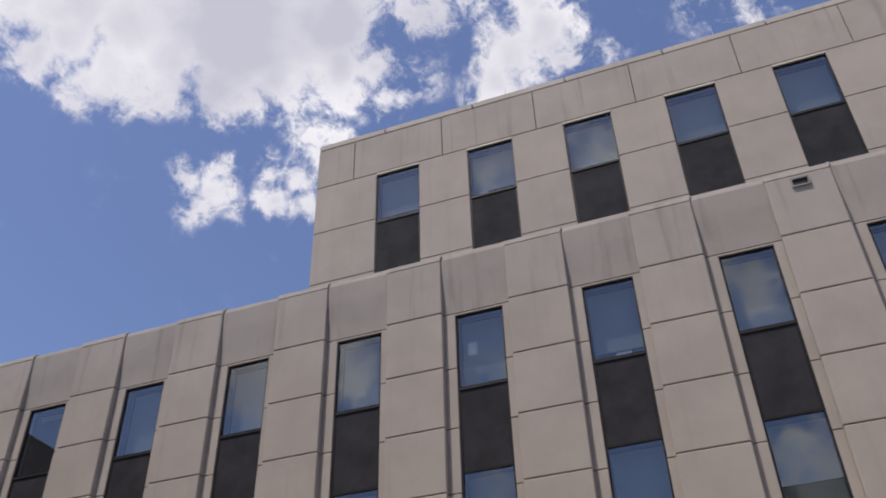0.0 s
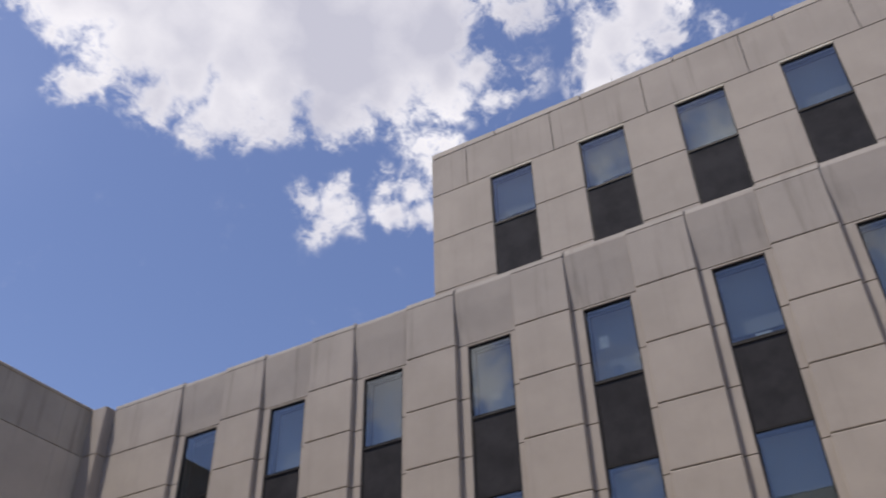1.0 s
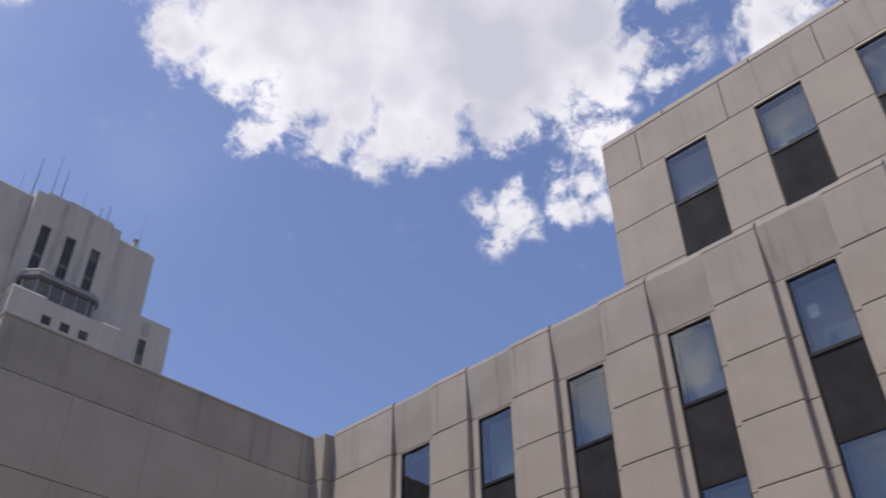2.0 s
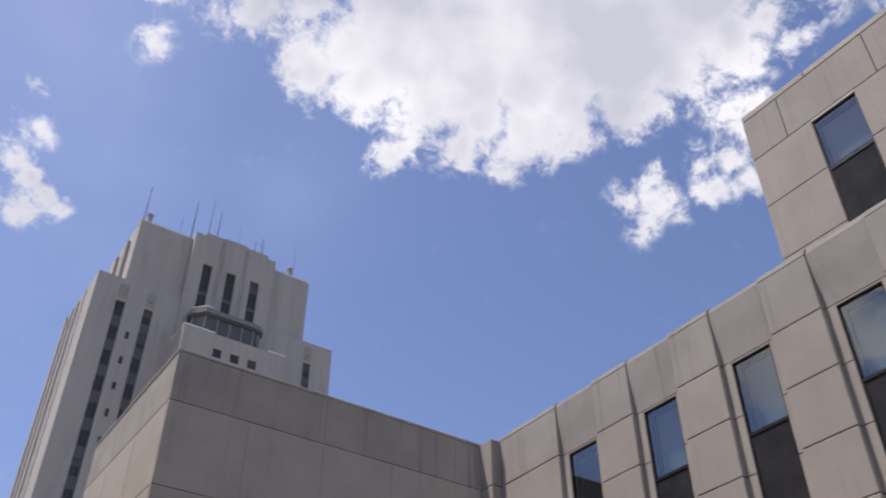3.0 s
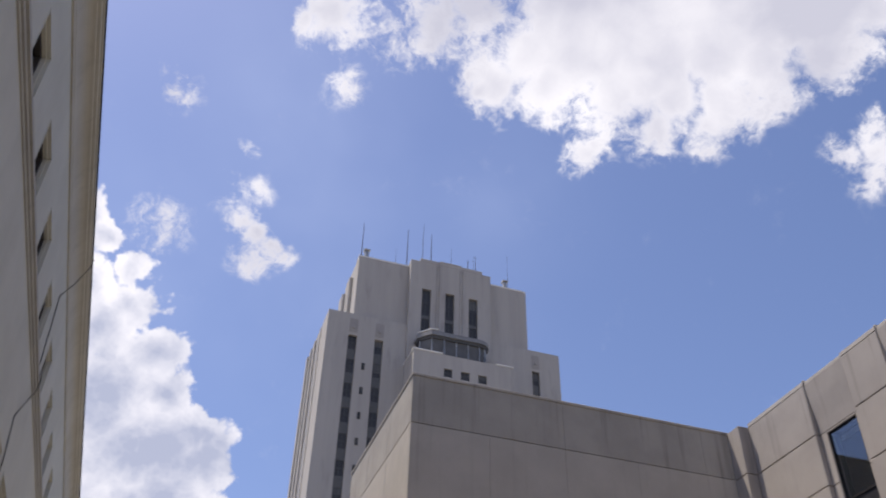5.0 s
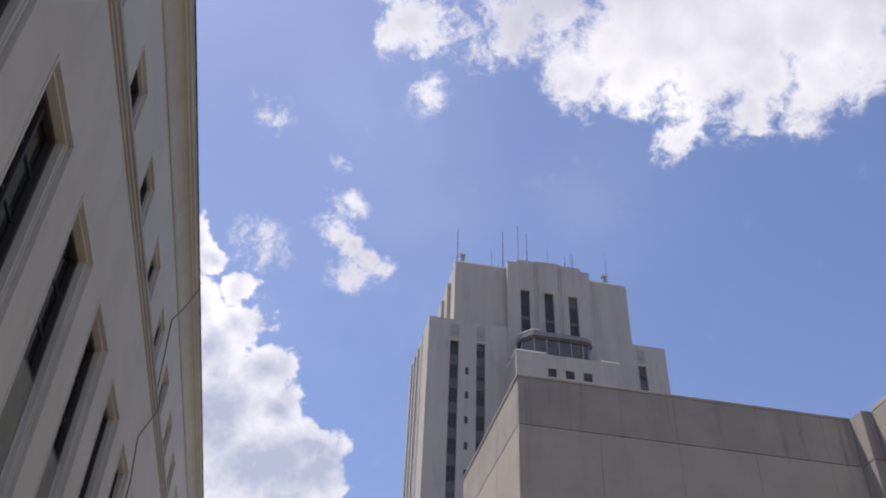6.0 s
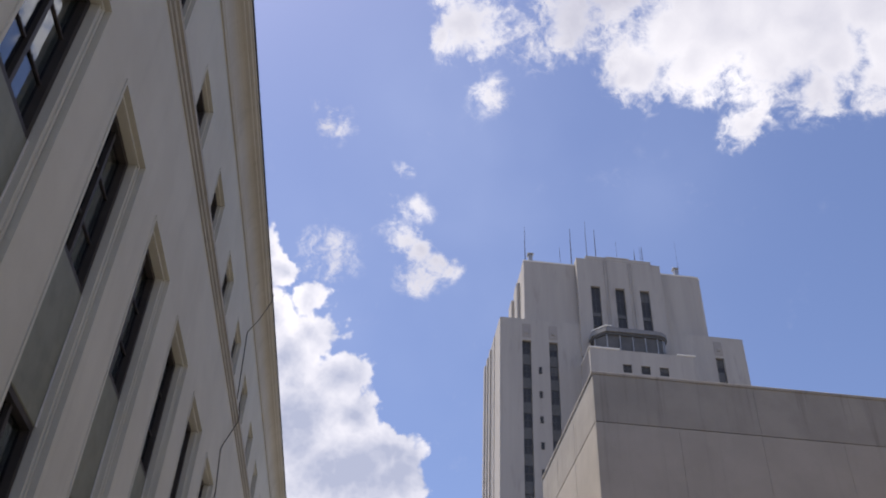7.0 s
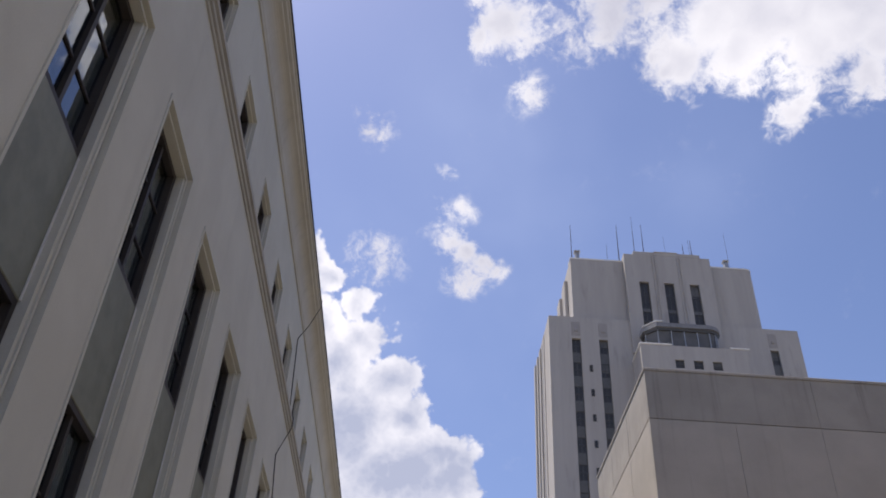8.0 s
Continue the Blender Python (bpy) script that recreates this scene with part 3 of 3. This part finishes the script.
def build_tower():
    strips = [(19.0, 20.2), (22.65, 23.85), (45.6, 46.75)]
    slots = [(a, b, 4.0, 68.0) for a, b in strips]
    part("shaft_front", front_with_slots(16.0, 49.9, 0, 71.4, YT, YT + 0.8, slots), TOWER, tower)
    part("shaft", boxes((16.0, 49.9, YT + 1.6, YT + 13, 0, 71.4), (16.0, 18.0, YT + 0.8, YT + 1.6, 0, 71.4), (47.6, 49.9, YT + 0.8, YT + 1.6, 0, 71.4)), TOWER, tower)
    for a, b in strips:
        for i in range(9):
            z1 = 68.0 - 3.6 * i
            tower_window(a, b, z1 - 2.1, z1, YT + 0.35, True)
            piece("spandrel", (b - a, 0.2, 1.5), DARK_PANEL, tower, (a, YT + 0.3, z1 - 3.6), 0.02)
        part("relief_panel", boxes((a, b, YT - 0.05, YT, 68.4, 70.6), bevel=0.02), TOWER_RELIEF, tower)
        part("boss", boxes((a + 0.35, b - 0.35, YT - 0.18, YT, 69.0, 69.5), bevel=0.06), TOWER_RELIEF, tower)
    for x in (21.15, 44.1):
        for i in range(8):
            tower_window(x, x + 0.42, 62.95 - 3.6 * i, 63.9 - 3.6 * i, YT - 0.075, False)
    # ribs of the lit flank
    for i, (y, d) in enumerate(((104.6, 0.10), (107.6, 0.22), (109.4, 0.34), (111.2, 0.46))):
        part("flank_rib", boxes((16.0 - d, 16.0, y, y + 1.0, 0, 71.2 - i * 0.3), bevel=0.04), TOWER, tower)
        part("flank_strip", boxes((15.97 - d * 0.6, 16.0, y + 1.1, y + 1.75, 0, 70.4)), ROOF_GREY, tower)
    # upper block
    part("upper_block", slab_of([(19.5, YT + 0.5), *arc(44.7, YT + 1.5, 1.0, -90, 0), (45.7, YT + 9), (19.5, YT + 9)], 71.4, 81.85), TOWER, tower)
    # roof coping, its sunlit line painted in by the pale colour
    part("roof_edge", slab_of([(19.45, YT + 0.45), *arc(44.7, YT + 1.5, 1.05, -90, 0), (45.75, YT + 2.2), (19.45, YT + 2.2)], 81.854, 82.05), PALE_EDGE, tower)
    part("upper_flank", boxes((19.0, 19.5, YT + 3.6, YT + 5.6, 71.4, 80.2), bevel=0.08), TOWER, tower)
    part("upper_flank", boxes((18.7, 19.5, YT + 6.4, YT + 8.8, 71.4, 79.0), bevel=0.08), TOWER, tower)
    # centre bay with three tall windows and flutes
    slots = [(28.84, 30.18, 69.5, 77.8), (32.34, 33.70, 69.5, 77.8), (35.90, 37.26, 69.5, 77.8)]
    part("centre_bay", front_with_slots(27.0, 39.3, 66, 82.6, YT - 0.5, YT + 0.2, slots), TOWER, tower)
    part("centre_top", boxes((28.4, 38.0, YT - 0.5, YT + 6, 82.6, 83.2), (31.4, 34.8, YT - 0.56, YT + 6, 83.2, 83.35), (27.0, 39.3, YT + 0.2, YT + 6, 81.85, 82.6), bevel=0.05), TOWER, tower)
    for x in (31.05, 31.45, 34.6, 35.0):
        part("flute", boxes((x - 0.1, x + 0.1, YT - 0.62, YT - 0.5, 66, 82.4), bevel=0.04), TOWER, tower)
    for a, b, lo, hi in slots:
        tower_window(a, b, 73.4, hi, YT - 0.15, True)
        tower_window(a, b, lo, 72.9, YT - 0.15, True)
        piece("spandrel", (b - a, 0.2, 0.5), DARK_PANEL, tower, (a, YT - 0.2, 72.9), 0.02)
    # wing in front with three small windows
    slots = [(31.1, 32.25, 61.5, 62.75), (33.45, 34.65, 61.5, 62.75), (35.85, 37.05, 61.5, 62.75)]
    part("wing_front", front_with_slots(26.9, 40.76, 0, 64.8, 95.5, 96.0, slots), TOWER, tower)
    part("wing", boxes((26.9, 40.76, 96.3, YT, 0, 64.3), (26.9, 27.4, 96.0, YT, 64.3, 64.8), (40.3, 40.76, 96.0, YT, 64.3, 64.8),
                       (26.9, 27.6, 96.0, 96.3, 0, 64.3), (40.1, 40.76, 96.0, 96.3, 0, 64.3)), TOWER, tower)
    for a, b, lo, hi in slots:
        tower_window(a, b, lo, hi, 95.7, True)
    # wing copings, made pale to carry the bright sunlit top line
    for a, b in ((26.8, 30.9), (38.4, 40.86)):
        part("wing_coping", boxes((a, b, 95.38, 96.1, 64.8, 65.0), bevel=0.03), PALE_EDGE, tower)
    part("wing_coping", boxes((26.8, 27.45, 96.11, YT, 64.8, 65.0), bevel=0.03), PALE_EDGE, tower)
    # glazed lookout standing on the wing: rounded in plan, under a deep grey fascia
    look_out = new("lookout")
    look_out.parent = tower
    def plan(inset):
        return [(28.0 + inset, YT - 0.5), (28.0 + inset, 97.9), (29.5 + 0.4 * inset, 96.2 + inset), *arc(36.4, 98.0, 1.8 - inset, 270, 360, 5), (38.2 - inset, YT - 0.5)]
    part("fascia", slab_of(plan(0.0), 68.15, 68.75), ROOF_GREY, look_out)
    part("roof", slab_of(plan(0.25), 68.754, 68.95), ROOF_GREY, look_out)
    # added pale strip on the slanted left edge only, where the sun catches it
    part("roof_edge", slab_of([(28.0, 97.9), (29.5, 96.2), (30.4, 96.2), (30.4, 96.4), (29.6, 96.4), (28.2, 98.0)], 68.96, 69.1), PALE_EDGE, look_out)
    part("head", slab_of(plan(0.22), 67.75, 68.146), STEEL, look_out)
    part("glass", slab_of(plan(0.42), 64.3, 67.746), FAR_BLIND, look_out)
    part("sill_band", slab_of(plan(0.30), 64.3, 65.35), STEEL, look_out)
    ring = plan(0.36)[1:-1]
    for x, y in ring[:3] + ring[4:6] + ring[-1:] + [(x, ring[1][1]) for x in (31.4, 33.1, 34.8)]:
        part("mullion", boxes((x - 0.06, x + 0.06, y - 0.08, y + 0.08, 65.354, 67.744)), METAL, look_out)
    part("core", boxes((30.2, 36.0, 98.6, YT - 0.5, 68.954, 69.4), bevel=0.05), TOWER, look_out)


build_tower()


def mast(x, y, z, h, r, label):
    ob = thing("antenna", label, "antenna", (x, y, z))
    bm = bmesh.new()
    bmesh.ops.create_cone(bm, segments=8, radius1=r, radius2=r * 0.4, depth=h, cap_ends=True)
    bmesh.ops.translate(bm, verts=bm.verts[:], vec=(0, 0, h / 2))
    part("whip", bm, CABLE, ob)
    part("foot", boxes((-0.2, 0.2, -0.2, 0.2, 0, 0.25), bevel=0.03), METAL, ob)
    return tagged(ob, group="roof antennas")


for x, y, z, h, r in ((19.8, 100.8, 81.85, 6.6, .07), (25.0, 101, 81.85, 3.6, .03), (26.7, 101, 81.85, 7.4, .08), (28.9, 100.4, 83.2, 7.4, .05), (30.2, 100.3, 83.2, 5.7, .07),
                      (33.6, 101, 83.35, 4.2, .03), (36.0, 100.3, 83.2, 2.4, .07), (37.2, 100.3, 83.2, 3.2, .07), (37.9, 103, 83.2, 5.6, .04), (42.7, 101, 81.85, 6.8, .03)):
    mast(x, y, z, h, r, "thin dark whip antenna on the tower roof")
for x, y, s in ((20.6, 101.0, 1.5), (42.2, 101.0, 1.45)):
    vent = thing("roof_vent", "small grey metal vent stack on the tower roof", "vent", (x, y, 81.85))
    part("stack", boxes((-0.3, 0.3, -0.3, 0.3, 0, s), bevel=0.08), METAL, vent)
    part("cap", boxes((-0.45, 0.45, -0.45, 0.45, s, s + 0.25), bevel=0.06), METAL, vent)

# ---- older stuccoed building along the other side ----
stucco = thing("stucco_building", "pale painted stucco building with deep window strips and cornice", "building")
XD, XE, DEPTH = -3.6, -3.6, 0.24
D_BAY, D_Y0 = 2.73, 8.15
D_BAYS = range(-6, 18)
D_END0, D_END1 = -10.0, 58.0
SP0, SP1 = 6.20, 8.02                     # the spandrel between the window rows


def stucco_walls():
    openings = [(D_Y0 + D_BAY * k, D_Y0 + D_BAY * k + 1.69) for k in D_BAYS]
    def wall_boxes(x0, x1, z0, z1, opens, lo, hi):
        return pierced("x", x0, x1, D_END0, D_END1, z0, z1, [(a, b, lo, hi) for a, b in opens])
    part("wall", wall_boxes(XD - 0.07, XD, 0, 12.72, openings, 0.8, 10.47), STUCCO, stucco)
    inner = [(a + 0.16, b - 0.20) for a, b in openings]
    part("inner_wall", wall_boxes(XD - 0.42, XD - 0.07, 0, 12.72, inner, 0.95, 10.33), STUCCO, stucco)
    attic = [(a + 0.20, b - 0.30) for a, b in openings]
    part("attic_wall", wall_boxes(XE - 0.06, XE, 12.72, 15.9, attic, 12.8, 14.27), STUCCO, stucco)
    attic_in = [(a + 0.07, b - 0.09) for a, b in attic]
    part("attic_inner_wall", wall_boxes(XE - 0.40, XE - 0.06, 12.72, 15.9, attic_in, 12.85, 14.17), STUCCO, stucco)
    part("room_wall", boxes((XD - 2.0, XD - 1.8, D_END0, D_END1, 0, 15.6)), ROOM, stucco)
    part("roof", boxes((XD - 16, XD - 0.3, D_END0, D_END1, 16.3, 16.5)), ROOF, stucco)
    part("back_wall", boxes((XD - 16.4, XD - 16, D_END0, D_END1, 0, 16.5)), STUCCO, stucco)
    part("end_wall", boxes((XD - 16, XD - 0.42, D_END0, D_END0 + 0.4, 0, 16.25)), STUCCO, stucco)
    part("end_wall", boxes((XD - 16, XD - 0.42, D_END1 - 0.4, D_END1, 0, 16.25)), STUCCO, stucco)
    # string course
    part("string_course", prism([(XD - 0.05, 12.55), (XD + 0.035, 12.56), (XD + 0.04, 12.62), (XD + 0.012, 12.63), (XD + 0.012, 12.655), (XD + 0.07, 12.66), (XD + 0.08, 12.72),
                                 (XD + 0.045, 12.735), (XD + 0.045, 12.76), (XD + 0.115, 12.77), (XD + 0.12, 12.85), (XD + 0.06, 12.88), (XD + 0.05, 12.96), (XD - 0.05, 13.0)], "y", D_END0, D_END1), TRIM, stucco)
    # cornice: bead, fillet, cove, fascia
    profile = [(XD - 0.3, 15.60), (XD + 0.04, 15.60), (XD + 0.055, 15.68), (XD + 0.015, 15.70), (XD + 0.015, 15.76), (XD + 0.04, 15.78)]
    profile += [(XD + 0.04 + 0.19 * (1 - math.cos(radians(a))), 15.84 + 0.44 * math.sin(radians(a))) for a in (0, 15, 30, 45, 60, 75)]
    profile += [(XD + 0.22, 16.29), (XD + 0.20, 16.33), (XD + 0.275, 16.36), (XD + 0.28, 16.41), (XD + 0.25, 16.43), (XD + 0.34, 16.46), (XD + 0.35, 16.52), (XD + 0.33, 16.54), (XD + 0.385, 16.56),
                (XD + 0.39, 16.60), (XD - 0.3, 16.66)]
    part("drip_edge", boxes((XD + 0.36, XD + 0.415, D_END0, D_END1, 16.612, 16.66)), BRONZE, stucco)
    part("cornice", prism(profile, "y", D_END0, D_END1), CORNICE, stucco)
    # moulded edge round each strip of windows: an outer bead and an inner fillet, down both sides and over the head
    for a, b in openings:
        for name, o, w, d in (("outer_bead", 0.0, 0.05, 0.018), ("inner_fillet", 0.10, 0.04, -0.045)):
            part(name, pierced("x", XD - 0.069, XD + d, a + o, b - o, 0.8, 10.47 - o, [(a + o + w, b - o - w, 0.84, 10.47 - o - w)]), STUCCO, stucco)
    for a, b in attic:
        part("outer_bead", pierced("x", XE - 0.059, XE + 0.012, a, b, 12.8, 14.27, [(a + 0.04, b - 0.04, 12.84, 14.23)]), STUCCO, stucco)
    return openings, inner, attic_in


def old_window(y0, y1, z0, z1, x, rows):
    win = new("window")
    win.parent = stucco
    win.location = (x, y0, z0)
    w, h = y1 - y0, z1 - z0
    part("frame", pierced("x", -0.07, 0.06, 0, w, 0, h, [(0.08, w - 0.08, 0.08, h - 0.08)]), BROWN_FRAME, win)
    part("mullion", boxes((-0.06, 0.02, w / 2 - 0.035, w / 2 + 0.035, 0.08, h - 0.08)), BROWN_FRAME, win)
    for i in range(1, rows):
        z = h * i / rows
        part("muntin", boxes((-0.055, -0.012, 0.08, w / 2 - 0.05, z - 0.014, z + 0.014), (-0.055, -0.012, w / 2 + 0.05, w - 0.08, z - 0.014, z + 0.014)), BROWN_FRAME, win)
    pane = part("glass", boxes((-0.04, -0.034, 0.08, w - 0.08, 0.08, h - 0.08)), OLD_GLASS, win)
    pane.visible_shadow = False
    return win


openings, inner, attic_in = stucco_walls()
for (a, b), (c, d) in zip(inner, attic_in):
    for top, low in ((10.33, SP1), (SP0, 3.2)):
        old_window(a, b, low, top, XD - DEPTH, 3)
    part("spandrel", boxes((XD - 0.32, XD - 0.165, a, b, SP0, SP1), bevel=0.01), GREEN_GREY, stucco)
    part("spandrel", boxes((XD - 0.32, XD - 0.165, a, b, 0.95, 3.2), bevel=0.01), GREEN_GREY, stucco)
    # thin pale strip along the spandrel's far edge
    part("edge_strip", boxes((XD - 0.164, XD - 0.15, b - 0.03, b - 0.002, SP0, SP1)), PALE_EDGE, stucco)
    old_window(c, d, 12.85, 14.17, XE - 0.19, 2)


def wire(name, points, radius, mat):
    cu = bpy.data.curves.new(name, "CURVE")
    cu.dimensions, cu.bevel_depth, cu.bevel_resolution = "3D", radius, 2
    sp = cu.splines.new("POLY")
    sp.points.add(len(points) - 1)
    for p, q in zip(sp.points, points):
        p.co = (*q, 1)
    cu.materials.append(mat)
    return new(name, cu)


cable = wire("cable", [(XD + 0.42, 21.6, 16.68), (XD + 0.42, 21.55, 16.4), (XD + 0.22, 21.17, 15.48), (XD + 0.02, 20.92, 14.89), (XD + 0.02, 21.55, 13.03), (XD + 0.13, 21.7, 12.9),
                       (XD + 0.13, 21.75, 12.65), (XD + 0.02, 20.6, 11.3), (XD + 0.02, 21.15, 10.43), (XD + 0.012, 21.15, 6.0)], 0.013, CABLE)
tagged(cable, "thin dark cable running down the stucco wall", "cable")


def sheet(x, y, z, w, h, label):
    """A small flat white piece set behind a pane."""
    ob = thing("white_sheet", label, "paper", (x, y, z))
    part("plate", boxes((0, 0.006, -w / 2, w / 2, -h / 2, h / 2)), SHEET_WHITE, ob)
    return ob


SHEET_WHITE = plain("sheet_white", (0.80, 0.80, 0.78), 0.8)
sheet(XA + 0.20, Y0 + BAY * 2 - 0.36, HEAD - 0.95, 0.24, 0.34, "white paper notice taped inside an office window")
# two white pieces added as stand-ins for unidentified white spots in the windows
sheet(XA + 0.20, Y0 + BAY - 0.72, HEAD - 1.93, 0.36, 0.10, "small flat white piece behind an office window")
sheet(XU + 0.18, YU0 + BAY * 2 - 0.42, HEAD_U - 1.86, 0.26, 0.16, "small flat white piece behind an upper window")


def rod(y):
    ob = thing("lightning_rod", "thin metal rod on the office roof edge", "lightning rod", (XU + 0.2, y, TOP_U + 0.04))
    bm = bmesh.new()
    bmesh.ops.create_cone(bm, segments=8, radius1=0.014, radius2=0.006, depth=0.45, cap_ends=True)
    bmesh.ops.translate(bm, verts=bm.verts[:], vec=(0, 0, 0.225))
    part("spike", bm, METAL, ob)
    part("base", boxes((-0.05, 0.05, -0.05, 0.05, 0, 0.04), bevel=0.01), METAL, ob)
    return tagged(ob, group="roof edge rods")


for y in (-2.3, 4.75):
    rod(y)
